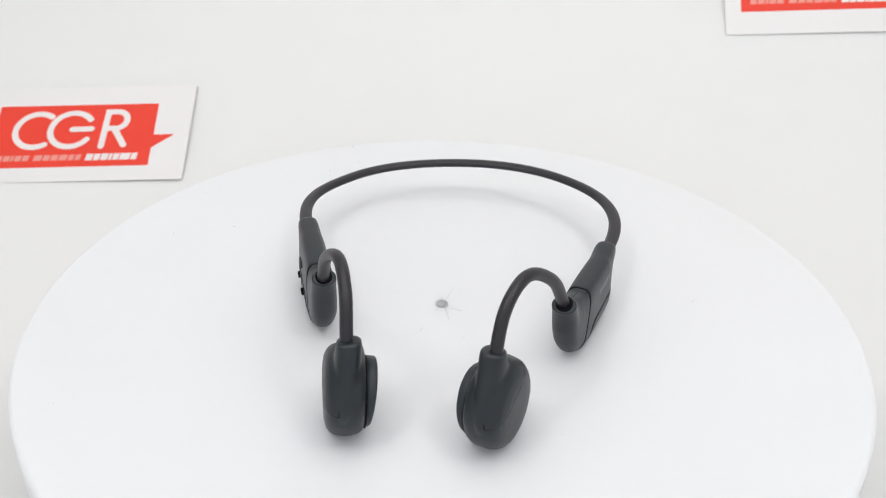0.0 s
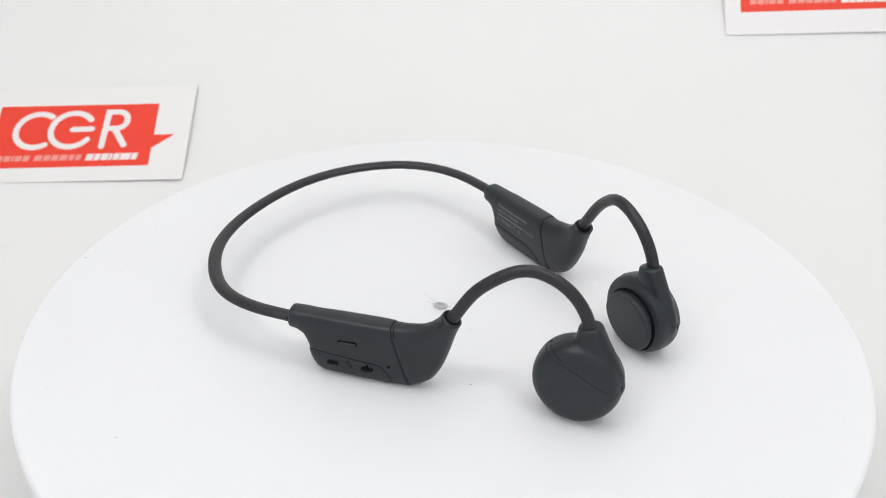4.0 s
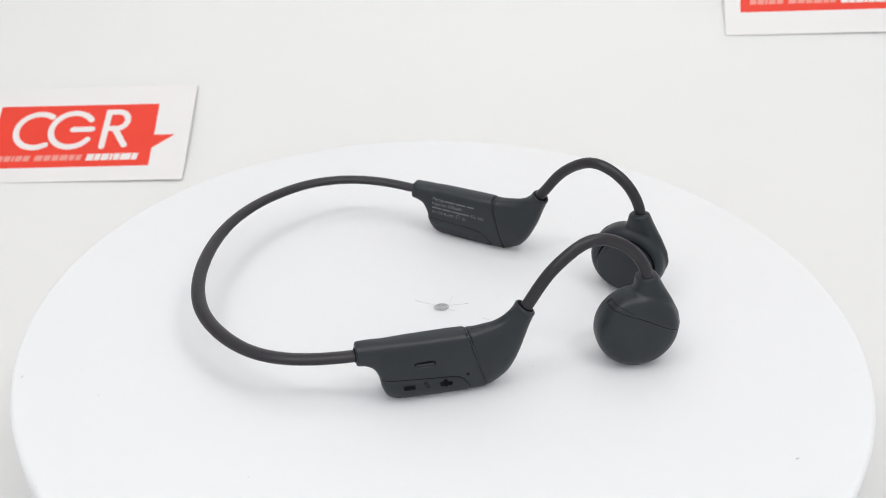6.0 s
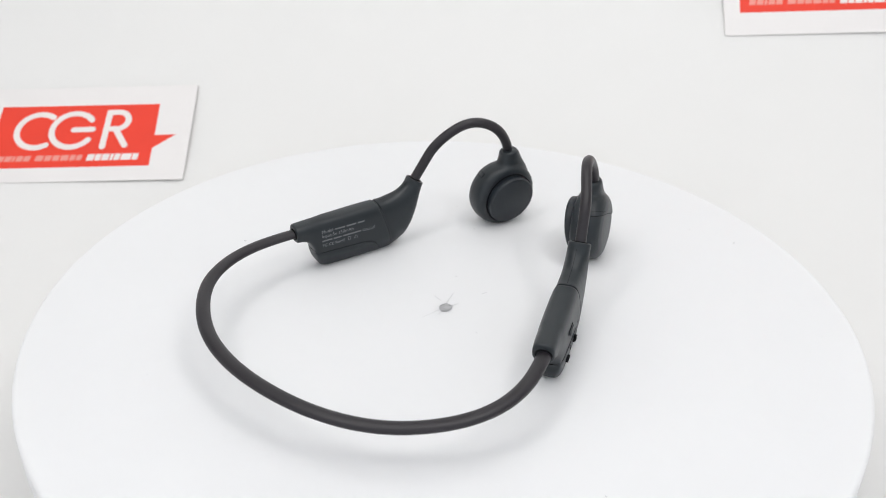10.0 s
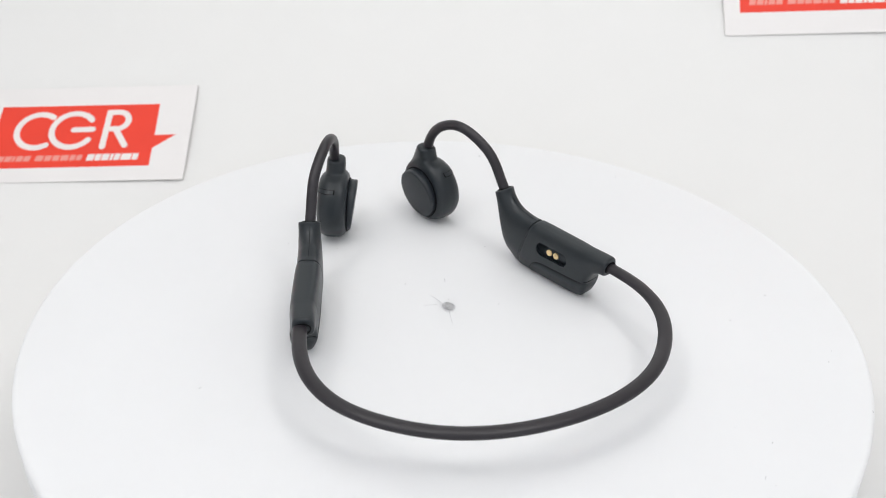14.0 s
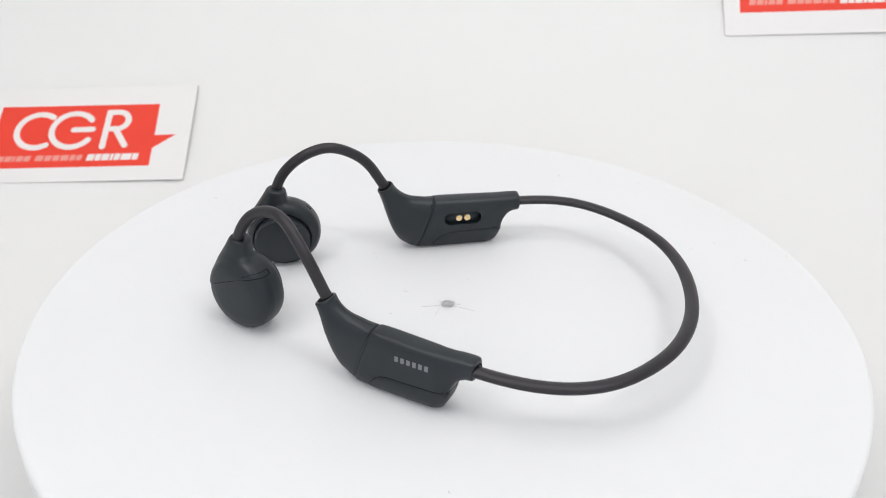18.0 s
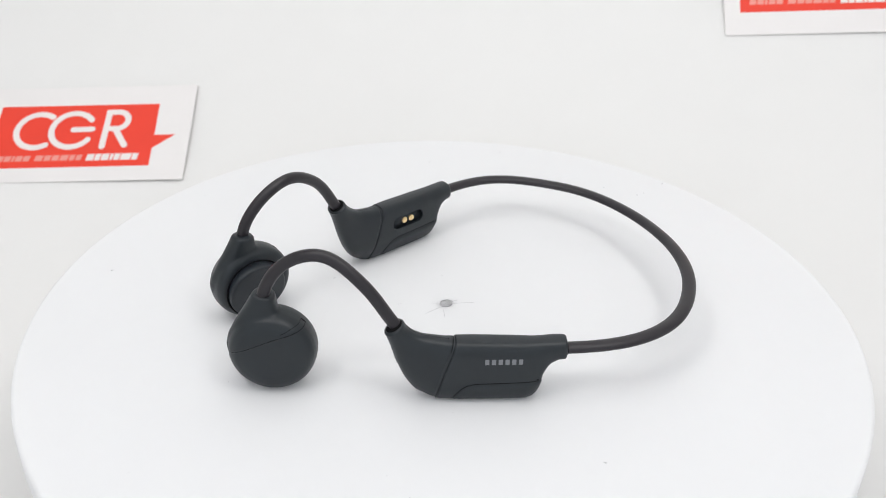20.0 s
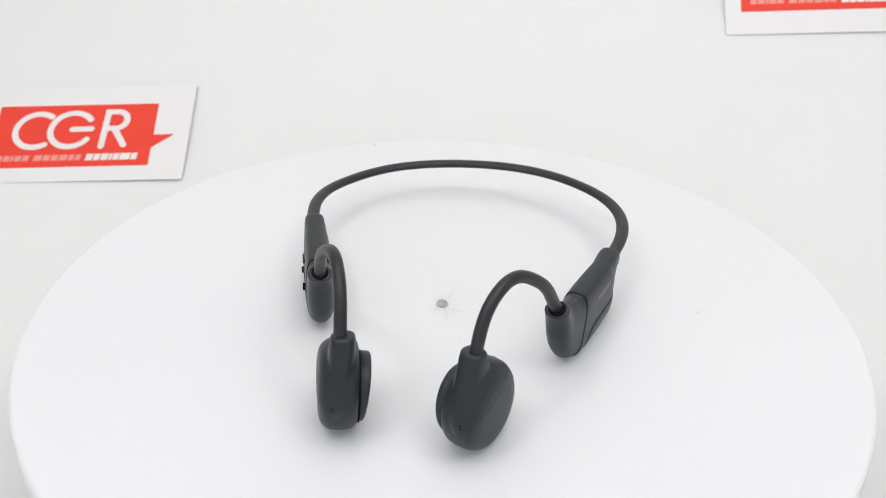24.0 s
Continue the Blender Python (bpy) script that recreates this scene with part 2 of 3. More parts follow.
def ribbon(path, w, caps=6):
    """Outline of a stroke of width w along a path, with round ends."""
    P = [Vector(q) for q in path]
    left, right = [], []
    for i, q in enumerate(P):
        d0 = (P[i] - P[i - 1]).normalized() if i else None
        d1 = (P[i + 1] - P[i]).normalized() if i < len(P) - 1 else None
        t = (d0 + d1).normalized() if d0 and d1 else (d0 or d1)
        grow = 1 / max(0.5, t.dot(d0 or d1))
        s = Vector((-t.y, t.x)) * (w / 2 * grow)
        left.append(q + s)
        right.append(q - s)

    def cap(q, t):
        a = math.atan2(t.y, t.x)
        return [q + Vector((math.cos(a + math.pi / 2 - math.pi * k / caps), math.sin(a + math.pi / 2 - math.pi * k / caps))) * (w / 2) for k in range(1, caps)]

    out = left + cap(P[-1], P[-1] - P[-2]) + right[::-1] + cap(P[0], P[0] - P[1])
    return [(q.x, q.y) for q in out]


def build_card(corner, ex, ey, shift, rise, label):
    """corner: lower right corner of the card; the artwork is drawn in mm from it."""
    ex = Vector(ex).normalized()
    nz = ex.cross(Vector(ey)).normalized()
    ey = nz.cross(ex)
    M = Matrix(((ex.x, ey.x, nz.x, corner[0]), (ex.y, ey.y, nz.y, corner[1]), (ex.z, ey.z, nz.z, corner[2]), (0, 0, 0, 1))) @ Matrix.Translation((shift * MM, 0, 0))
    S = 1.069 * MM
    card = tagged(empty("printed_card"), label, "card", "printed cards on the backdrop")
    card.matrix_world = M
    I = Matrix.Identity(4)
    sc = lambda L, up=rise: [(x * S, (y + up) * S) for x, y in L]
    bm = bmesh.new()
    prism(bm, sc(rounded(92, 49.7, 0.7, 4, -46, 24.85), 0), 0.0004, I, -0.0004)
    part("card_stock", bm, CARD, card, "thick white card", smooth=False)
    bm = bmesh.new()
    prism(bm, sc(FLAG), 0.00006, I)
    part("red_flag", bm, RED, card, "red speech-flag emblem", smooth=False)
    w = 2.7
    arc = lambda cx, cy, rx, ry, a0, a1, n=26: [(cx + rx * math.cos(radians(a0 + (a1 - a0) * k / n)), cy + ry * math.sin(radians(a0 + (a1 - a0) * k / n))) for k in range(n + 1)]
    loop = [(-37.0, 17.3), (-36.5, 35.4)] + arc(-32.3, 31.0, 4.5, 4.45, 90, -90, 16)
    strokes = [(arc(-66.5, 26.3, 9.2, 8.8, 54, 302), 0), (arc(-51.2, 26.3, 9.2, 8.9, 36, 324), 1), ([(-50.8, 26.4), (-42.6, 26.5)], 2), (loop, 0), ([(-32.2, 25.6), (-27.4, 17.8)], 1), ([(-35.2, 26.55), (-32.6, 26.55)], 2)]
    for path, layer in strokes:
        bm = bmesh.new()
        prism(bm, sc(ribbon(path, w)), 0.00005, I, 0.00008 + 0.00006 * layer)
        part("emblem_stroke", bm, PALE, card, smooth=False)
    # the line below it stands as plain bars, as wide as its signs are
    for x0, x1, widths, h, gap, mat in ((-81.0, -66.8, (5, 5, 2, 5, 5), 2.8, 0.55, PINK), (-64.6, -44.6, (6, 5, 5, 6, 4, 4), 2.8, 0.6, PINK), (-42.4, -20.6, (5, 4, 5, 2, 4, 7, 4), 3.3, 0.45, PALE)):
        unit, x = (x1 - x0 - gap * (len(widths) - 1)) / sum(widths), x0
        for k in widths:
            bm = bmesh.new()
            prism(bm, sc([(x - 0.25, 11.9 - h / 2), (x + unit * k - 0.25, 11.9 - h / 2), (x + unit * k + 0.25, 11.9 + h / 2), (x + 0.25, 11.9 + h / 2)]), 0.00005, I, 0.00008)
            part("lettering_bar", bm, mat, card, smooth=False)
            x += unit * k + gap
    return card


def build_cards():
    build_card((-0.1175, 0.1259, -0.0219), (0.9986, -0.0048, 0.0525), (-0.0220, 0.8673, 0.4972), 0, 0, "white card with a red emblem leaning on the backdrop")
    build_card((0.1275, 0.1822, 0.0307), (0.9971, -0.0430, 0.0629), (-0.0204, 0.6455, 0.7635), 92 * 1.069, 3.2, "white card with a red emblem higher on the backdrop")


# ---- headphones ----
# for each side: where the band leaves the housing, and the way along it and out of it
HOUSING = {-1: (Vector((48.9, 18.1, 0)), Vector((-0.364, -0.931, 0)), Vector((0.931, -0.364, 0))),
           1: (Vector((48.6, 18.1, 0)), Vector((-0.300, -0.954, 0)), Vector((0.954, -0.300, 0)))}
# sections along a housing: top (u, z), bottom (u, z), half thickness, squareness
# the round tail that widens into the case
TAIL_SECTIONS = [((0.85, 17.3), (0.85, 12.9), 2.7, 2.6), ((1.0, 17.75), (1.0, 12.5), 3.25, 2.8), ((1.5, 17.98), (1.5, 12.2), 3.55, 2.9), ((3, 18.0), (3, 12.1), 3.7, 3.0), ((5, 18.0), (5, 11.1), 3.88, 3.1), ((6.2, 18.0), (6.2, 9.4), 4.0, 3.15), ((7.4, 18.0), (7.2, 7.0), 4.14, 3.25), ((8.6, 18.0), (8.1, 3.6), 4.28, 3.4), ((9.8, 18.02), (9.3, 1.3), 4.4, 3.5)]
# the straight case, flat on top
CASE_SECTIONS = [((11.2, 18.03), (11, 0.4), 4.5, 3.7), ((13, 18.05), (13, 0.22), 4.58, 3.9), ((20, 18.15), (20, 0.22), 4.66, 4.2), ((26, 18.3), (29.5, 0.22), 4.66, 4.2)]
# a shallow channel parts the case from the neck
CHANNEL_SECTIONS = [((30.3, 18.38), (36.4, 0.40), 4.63, 3.7), ((30.45, 18.12), (36.5, 0.62), 4.46, 3.5), ((31.2, 18.14), (37.1, 0.80), 4.42, 3.3), ((31.4, 18.36), (37.25, 0.68), 4.56, 3.2)]
# the neck that sweeps up to the ear hook
NECK_SECTIONS = [((33.2, 18.45), (38.5, 1.1), 4.55, 3.0), ((35.7, 18.9), (40.3, 2.3), 4.45, 2.8), ((38.6, 19.6), (42.7, 4.3), 4.3, 2.6), ((41, 21.0), (45.0, 8.3), 4.1, 2.4), ((42.8, 22.6), (46.8, 13.6), 3.9, 2.2), ((43.9, 24.0), (48.3, 18.9), 3.75, 2.0), ((44.4, 24.9), (49.5, 22.3), 3.75, 2.0), ((44.7, 25.3), (49.7, 22.6), 3.65, 2.0), ((45.0, 25.4), (49.5, 22.95), 3.2, 2.0)]
STATIONS = TAIL_SECTIONS + CASE_SECTIONS + CHANNEL_SECTIONS + NECK_SECTIONS
CHANNEL = len(TAIL_SECTIONS) + len(CASE_SECTIONS)


def pod_ring(st, side, n=40, grow=0.0):
    (tu, tz), (bu, bz), w, e = st
    w *= 0.92
    TAIL, UDIR, WDIR = HOUSING[side]
    T, B = Vector((tu, tz)), Vector((bu, bz))
    c, h = (T + B) / 2, (T - B) / 2
    hl = h.length + grow
    h = h.normalized()
    ring = []
    for k in range(n):
        a = 2 * math.pi * k / n
        ca, sa = math.cos(a), math.sin(a)
        x = math.copysign(abs(ca) ** (2 / e), ca) * (w + grow)
        y = math.copysign(abs(sa) ** (2 / e), sa) * hl
        q = c + h * y
        f = min(1.0, max(0.0, (q.x - 37) / 9.0))
        f = f * f * (3 - 2 * f)
        q = q - Vector((0.5, 1.6)) * f if side > 0 else q - Vector((0.3, 0.4)) * f
        if side > 0:
            # this neck leans back towards its foot
            g = min(1.0, max(0.0, (q.x - 33) / 6.0)) * min(1.0, max(0.0, (13.0 - q.y) / 10.0))
            q = q - Vector((1.0, 0.0)) * g
            # and its tail sits nearer to the inner face
            x -= 0.8 * min(1.0, max(0.0, (11.0 - q.x) / 8.0))
        if x < 0:
            # the inner face tucks under towards the foot
            f = min(1.0, max(0.0, (8.0 - q.y) / 8.0))
            x *= 1 - 0.32 * f * f * (3 - 2 * f)
        else:
            # the outer face leans in towards the top
            x *= 1 - 0.15 * min(1.0, max(0.0, (q.y - 4.0) / 14.0)) * min(1.0, max(0.0, (44.0 - q.x) / 8.0))
        P = TAIL + UDIR * q.x + WDIR * x
        ring.append(Vector((P.x * side * MM, P.y * MM, q.y * MM)))
    return ring


def mix_station(i, f):
    flat = [(st[0][0], st[0][1], st[1][0], st[1][1], st[2], st[3]) for st in (STATIONS[max(i - 1, 0)], STATIONS[i], STATIONS[i + 1], STATIONS[min(i + 2, len(STATIONS) - 1)])]
    v = []
    for a, b, c, d in zip(*flat):
        g, h = (c - a) / 2, (d - b) / 2
        top = 3 * abs(c - b)
        g, h = max(-top, min(top, g)), max(-top, min(top, h))
        v.append((2 * f ** 3 - 3 * f * f + 1) * b + (f ** 3 - 2 * f * f + f) * g + (3 * f * f - 2 * f ** 3) * c + (f ** 3 - f * f) * h)
    return ((v[0], v[1]), (v[2], v[3]), v[4], v[5])


def pod_point(side, u, z, w):
    TAIL, UDIR, WDIR = HOUSING[side]
    P = TAIL + UDIR * u + WDIR * w
    return Vector((P.x * side * MM, P.y * MM, z * MM))


class Surface:
    """Finds where a line across the housing meets its outer or inner face."""

    def __init__(self, bm, side):
        self.tree, self.side = BVHTree.FromBMesh(bm), side

    def at(self, u, z, face, lift=0.0):
        s = self.side
        o = pod_point(s, u, z, 20 * face)
        d = (pod_point(s, u, z, 0) - o).normalized()
        hit = self.tree.ray_cast(o, d)
        q = hit[0] if hit[0] is not None else pod_point(s, u, z, 4.0 * face)
        return q - d * lift * MM

    def line(self, pts, face, lift=0.0, step=1.0):
        out = []
        for (u0, z0), (u1, z1) in zip(pts[:-1], pts[1:]):
            n = max(2, int(math.hypot(u1 - u0, z1 - z0) / step))
            out += [self.at(u0 + (u1 - u0) * k / n, z0 + (z1 - z0) * k / n, face, lift) for k in range(n)]
        return out + [self.at(*pts[-1], face, lift)]


def patch(surf, outline, face, depth, lift):
    """A small plate laid on a face of the housing: outline in (u, z) mm, thick by depth mm."""
    bm = bmesh.new()
    lo = [bm.verts.new(surf.at(u, z, face, lift - 0.5)) for u, z in outline]
    hi = [bm.verts.new(surf.at(u, z, face, lift + depth)) for u, z in outline]
    n = len(lo)
    bm.faces.new(lo)
    bm.faces.new(hi)
    for k in range(n):
        bm.faces.new((lo[k], lo[(k + 1) % n], hi[(k + 1) % n], hi[k]))
    return bm


def decal(surf, u0, u1, z0, z1, face, lift=0.035):
    """A printed bar that follows the face."""
    bm = bmesh.new()
    nu, nz = max(2, int((u1 - u0) * 1.5)), 4
    g = [[bm.verts.new(surf.at(u0 + (u1 - u0) * i / nu, z0 + (z1 - z0) * j / nz, face, lift)) for j in range(nz + 1)] for i in range(nu + 1)]
    for i in range(nu):
        for j in range(nz):
            bm.faces.new((g[i][j], g[i + 1][j], g[i + 1][j + 1], g[i][j + 1]))
    return bm


def groove(surf, pts, face, parent, name="seam", r=0.18, closed=False):
    bm = bmesh.new()
    tube(bm, surf.line(pts, face, -0.02), r * MM, n=6, closed=closed)
    return part(name, bm, GROOVE, parent)


def text_patch(surf, text, size, u0, z0, face, width, parent, name="print"):
    """Printed characters laid on a face of the housing, fitted to a width in mm."""
    cu = bpy.data.curves.new("print", "FONT")
    cu.body, cu.size, cu.resolution_u = text, size, 2
    tmp = new("print", cu)
    dg = bpy.context.evaluated_depsgraph_get()
    me = bpy.data.meshes.new_from_object(tmp.evaluated_get(dg))
    bpy.data.objects.remove(tmp)
    bpy.data.curves.remove(cu)
    flip = width / max(v.co.x for v in me.vertices)
    for v in me.vertices:
        v.co = surf.at(u0 + flip * v.co.x, z0 + v.co.y, face, 0.035)
    me.name = name
    me.materials.append(PRINT)
    ob = new(name, me)
    ob.parent = parent
    return ob


def build_pod(phones, side, name, label):
    bm = bmesh.new()
    rings = []
    for i in range(len(STATIONS) - 1):
        n = 5 if i > 2 else 2
        for k in range(n):
            rings.append(pod_ring(mix_station(i, k / n), side))
    rings.append(pod_ring(STATIONS[-1], side))
    loft(bm, rings)
    surf = Surface(bm, side)
    pod = part(name, bm, PLASTIC, phones, label)
    # the joint between battery case and neck: two rings
    bm = bmesh.new()
    tube(bm, pod_ring(mix_station(CHANNEL + 1, 0.1), side, 64, 0.0), 0.08 * MM, n=6, closed=True)
    part("joint_ring", bm, GROOVE, pod)
    bm = bmesh.new()
    tube(bm, pod_ring(mix_station(CHANNEL + 1, 0.9), side, 64, 0.0)[7:26], 0.085 * MM, n=6)
    part("joint_ring", bm, GROOVE, pod)
    # lower panel, slightly proud of the case, with its seam on both faces
    seams = {}
    for face in (1, -1):
        if side < 0 and face > 0:
            seams[face] = [(7.4, 8.0), (9.5, 7.7), (20.0, 7.1), (27.5, 6.7), (29.3, 5.7), (30.9, 3.5), (31.5, 1.8)]
        else:
            seams[face] = [(7.4, 7.2), (9.5, 7.0), (25.0, 6.5), (27.2, 6.0), (28.8, 5.0), (30.6, 2.6), (31.2, 1.4)]
        groove(surf, seams[face], face, pod, "panel_seam", 0.12 if face > 0 else 0.10)

    # the seam goes round the rear of the case, below the tail
    way = (pod_point(side, 1, 0, 0) - pod_point(side, 0, 0, 0)).normalized()
    line = [surf.tree.ray_cast(pod_point(side, -12, 7.5, 0.6 * k), way)[0] for k in range(-6, 7)]
    bm = bmesh.new()
    tube(bm, [q for q in line if q is not None], 0.13 * MM, n=6)
    part("panel_seam", bm, GROOVE, pod)

    def level(way, u):
        for (u0, z0), (u1, z1) in zip(way[:-1], way[1:]):
            if u <= u1:
                return z0 + (z1 - z0) * (u - u0) / (u1 - u0)
        return way[-1][1]

    feet = [st[1] for st in STATIONS[6:CHANNEL + 1]]
    bm = bmesh.new()
    rings = []
    for i in range(48):
        u = 7.7 + 23.3 * i / 47
        low = level(feet, u) + 0.12
        ring = []
        for face in (1, -1):
            top = max(low + 0.4, level(seams[face], u) - 0.1)
            back = HOUSING[side][1] * (0.32 * max(0.0, (11.0 - u) / 3.3) * MM)
            back = Vector((back.x * side, back.y, 0))
            col = [surf.at(u, top + (low - top) * (k / 8) ** 0.8, face, 0.0 if k == 0 else 0.18) - back for k in range(9)]
            ring += col if face > 0 else col[::-1]
        rings.append(ring)
    loft(bm, rings)
    panel = part("lower_panel", bm, PLASTIC, pod)
    bm = bmesh.new()
    bm.from_mesh(pod.data)
    bm.from_mesh(panel.data)
    surf = Surface(bm, side)
    bm.free()
    # fine parting line along the top of the neck
    bm = bmesh.new()
    line = [surf.tree.ray_cast(pod_point(side, 32.0 + 0.6 * k, 45, -0.3), Vector((0, 0, -1)))[0] for k in range(20)]
    tube(bm, [q for q in line if q is not None], 0.055 * MM, n=5)
    part("parting_line", bm, GROOVE, pod)
    # sealing collars at both ends
    bm = bmesh.new()
    sink = Vector((0.5, 1.6)) if side > 0 else Vector((0.3, 0.4))
    c0 = pod_point(side, 47.1 - sink.x, 24.2 - sink.y, 0)
    d = (pod_point(side, 48.1 - sink.x, 26.0 - sink.y, 0) - c0).normalized()
    lathe(bm, [(0, 0.3 * MM), (2.2 * MM, 0.3 * MM), (2.4 * MM, 0.1 * MM), (2.4 * MM, -0.6 * MM), (0, -0.6 * MM)], c0, d, 24)
    part("collar", bm, GROOVE, pod)
    # dark gap where the band enters
    bm = bmesh.new()
    tube(bm, [pod_point(side, 0.83, 14.85 + 1.6 * math.sin(2 * math.pi * k / 28), 2.25 * math.cos(2 * math.pi * k / 28) - (0.8 if side > 0 else 0.0)) for k in range(28)], 0.22 * MM, n=6, closed=True)
    part("band_gap", bm, GROOVE, pod)
    return pod, surf


SPRINGS = []


def build_headphones():
    phones = tagged(empty("headphones"), "matte black open-ear neckband headphones standing on a white platter", "headphones")
    # neckband
    pts = [(-47.2, 13.0, 14.7), (-48.9, 18.2, 14.7), (-51.6, 26.5, 14.6), (-52.3, 34.6, 14.3), (-51.0, 42.8, 13.8), (-47.2, 50.4, 13.4), (-36.8, 62.6, 13.4), (-21.8, 70.3, 13.6), (-5.0, 73.4, 14.1), (11.7, 72.8, 14.6), (27.8, 67.6, 14.9),
           (41.3, 57.4, 15.2), (46.6, 50.3, 15.2), (49.6, 42.2, 15.2), (50.5, 33.5, 15.2), (49.5, 25.3, 15.1), (47.7, 17.8, 14.9), (46.1, 12.8, 14.9)]
    bm = bmesh.new()
    tube(bm, [q * MM for q in spline(pts, 8, 60)], 1.35 * MM, n=18, wide=1.5)
    part("neckband", bm, RUBBER, phones, "thin black silicone neckband")
    for side, name, label in ((-1, "control_housing", "black housing with side buttons"), (1, "battery_housing", "black housing with grey print")):
        pod, surf = build_pod(phones, side, name, label)
        hook = [(33.6, -23.2, 20.0), (32.0, -25.6, 23.4), (30.6, -28.6, 29.2), (28.6, -32.5, 34.9), (22.7, -41.5, 40.6), (18.6, -51.3, 37.0), (17.2, -57.3, 29.4), (17.0, -58.2, 25.0)] if side < 0 else [
            (35.3, -24.0, 20.0), (34.2, -26.5, 23.3), (32.7, -29.6, 28.7), (30.7, -33.5, 34.4), (24.5, -41.9, 40.8), (19.9, -51.5, 37.4), (18.4, -57.0, 29.4), (18.15, -57.9, 25.0)]
        bm = bmesh.new()
        tube(bm, [Vector((q.x * side, q.y, q.z)) * MM for q in spline(hook, 10, 40)], 1.68 * MM, n=16)
        arm = part("ear_hook", bm, RUBBER, phones, "curved black silicone ear hook")
        cup = build_cup(phones, side)
        SPRINGS.append((side, pod, arm, cup))
        if side < 0:
            dress_controls(pod, surf)
        else:
            dress_battery(pod, surf)
    return phones


def build_cup(phones, side):
    """Round transducer pod with a sloping neck; local axes: a forward, z up, n outward."""
    toe, roll, dip, c, rim, neck_a, neck_w, neck_z = (radians(16.5), 0.06, 0.19, Vector((19.2, -57.3, 11.75)), 8.95, 1.1, -1.6, -0.1) if side < 0 else (radians(21), 0.055, 0.16, Vector((20.2, -56.6, 11.75)), 8.95, 1.2, -1.35, 0.35)
    n = Vector((math.cos(toe), -math.sin(toe), 0))
    a = Vector((-math.sin(toe), -math.cos(toe), 0))
    flip = lambda q: Vector((q.x * side, q.y, q.z)) * MM
    at = lambda u, z, w: flip(c + a * u + n * (w - roll * (z - 11.75)) + Vector((0, 0, z - 11.75)))
    bm = bmesh.new()
    # domed drum: rings across n
    drum = [(-5.8, 0.0), (-5.8, 9.5), (-5.5, 10.5), (-4.85, 11.25), (-3.7, 11.8), (-2.0, 12.0), (0.2, 11.95), (1.85, 11.5), (3.05, 10.65), (3.9, 9.35), (4.4, 7.2), (4.55, 4.5), (4.6, 0.0)]
    rows = []
    for w, r in drum:
        if r == 0:
            rows.append([bm.verts.new(at(0, 11.75, w))])
        else:
            rows.append([bm.verts.new(at(-0.3 + r * math.cos(2 * math.pi * k / 48), 11.75 + r * 0.985 * math.sin(2 * math.pi * k / 48), w)) for k in range(48)])
    for p, q in zip(rows[:-1], rows[1:]):
        for k in range(48):
            k2 = (k + 1) % 48
            if len(p) == 1:
                bm.faces.new((p[0], q[k], q[k2]))
            elif len(q) == 1:
                bm.faces.new((p[k], p[k2], q[0]))
            else:
                bm.faces.new((p[k], p[k2], q[k2], q[k]))
    bmesh.ops.recalc_face_normals(bm, faces=bm.faces)
    # neck: sections from collar down into the drum: z, rear a, front a, half width, centre across
    neck = [(27.7, -2.5, 2.6, 2.7, 1.0), (27.4, -3.0, 3.1, 3.15, 1.0), (25.6, -3.1, 4.2, 3.25, 0.95), (23.4, -3.5, 5.7, 3.3, 0.85), (20.0, -4.4, 8.4, 3.3, 0.66), (16.0, -5.0, 10.95, 3.0, 0.42), (13.0, -5.5, 11.85, 2.7, 0.28), (11.5, -5.5, 11.8, 2.55, 0.22), (8.5, -5.0, 10.8, 2.3, 0.16), (6.0, -4.0, 8.6, 2.0, 0.1)]
    neck = [(z + neck_z * f, a0 + neck_a * f, a1 + neck_a * f, hw, neck_w * f) for z, a0, a1, hw, f in neck]
    rings = []
    for z, a0, a1, hw, wc in neck:
        ring = []
        for k in range(32):
            t = 2 * math.pi * k / 32
            e = 2.4
            ca, sa = math.cos(t), math.sin(t)
            x = math.copysign(abs(ca) ** (2 / e), ca)
            y = math.copysign(abs(sa) ** (2 / e), sa)
            along = (a0 + a1) / 2 + x * (a1 - a0) / 2
            ring.append(at(along, z + 0.15 * along * max(0.0, (z - 19.0) / 9.0), wc + y * hw))
        rings.append(ring)
    loft(bm, rings)
    bmesh.ops.recalc_face_normals(bm, faces=bm.faces)
    cup = part("earpiece", bm, PLASTIC, phones, "rounded black earpiece with sloping neck")
    # blend drum and neck into one skin
    rm = cup.modifiers.new("blend", "REMESH")
    rm.mode, rm.voxel_size, rm.use_smooth_shade = "VOXEL", 0.00042, True
    sm = cup.modifiers.new("soften", "SMOOTH")
    sm.factor, sm.iterations = 0.5, 7
    dg = bpy.context.evaluated_depsgraph_get()
    skin = bpy.data.meshes.new_from_object(cup.evaluated_get(dg))
    cup.modifiers.clear()
    cup.data = skin
    skin.name = "earpiece"
    for f in skin.polygons:
        f.use_smooth = True
    # the upper shell of the outer face stands a little proud of the lower one
    reach, level = (-12.0, -9.0, -6.9, -2.3, 0.8, 4.8, 9.0, 11.4, 13.0), (19.5, 19.5, 19.2, 17.8, 16.5, 14.6, 12.9, 12.3, 12.2)
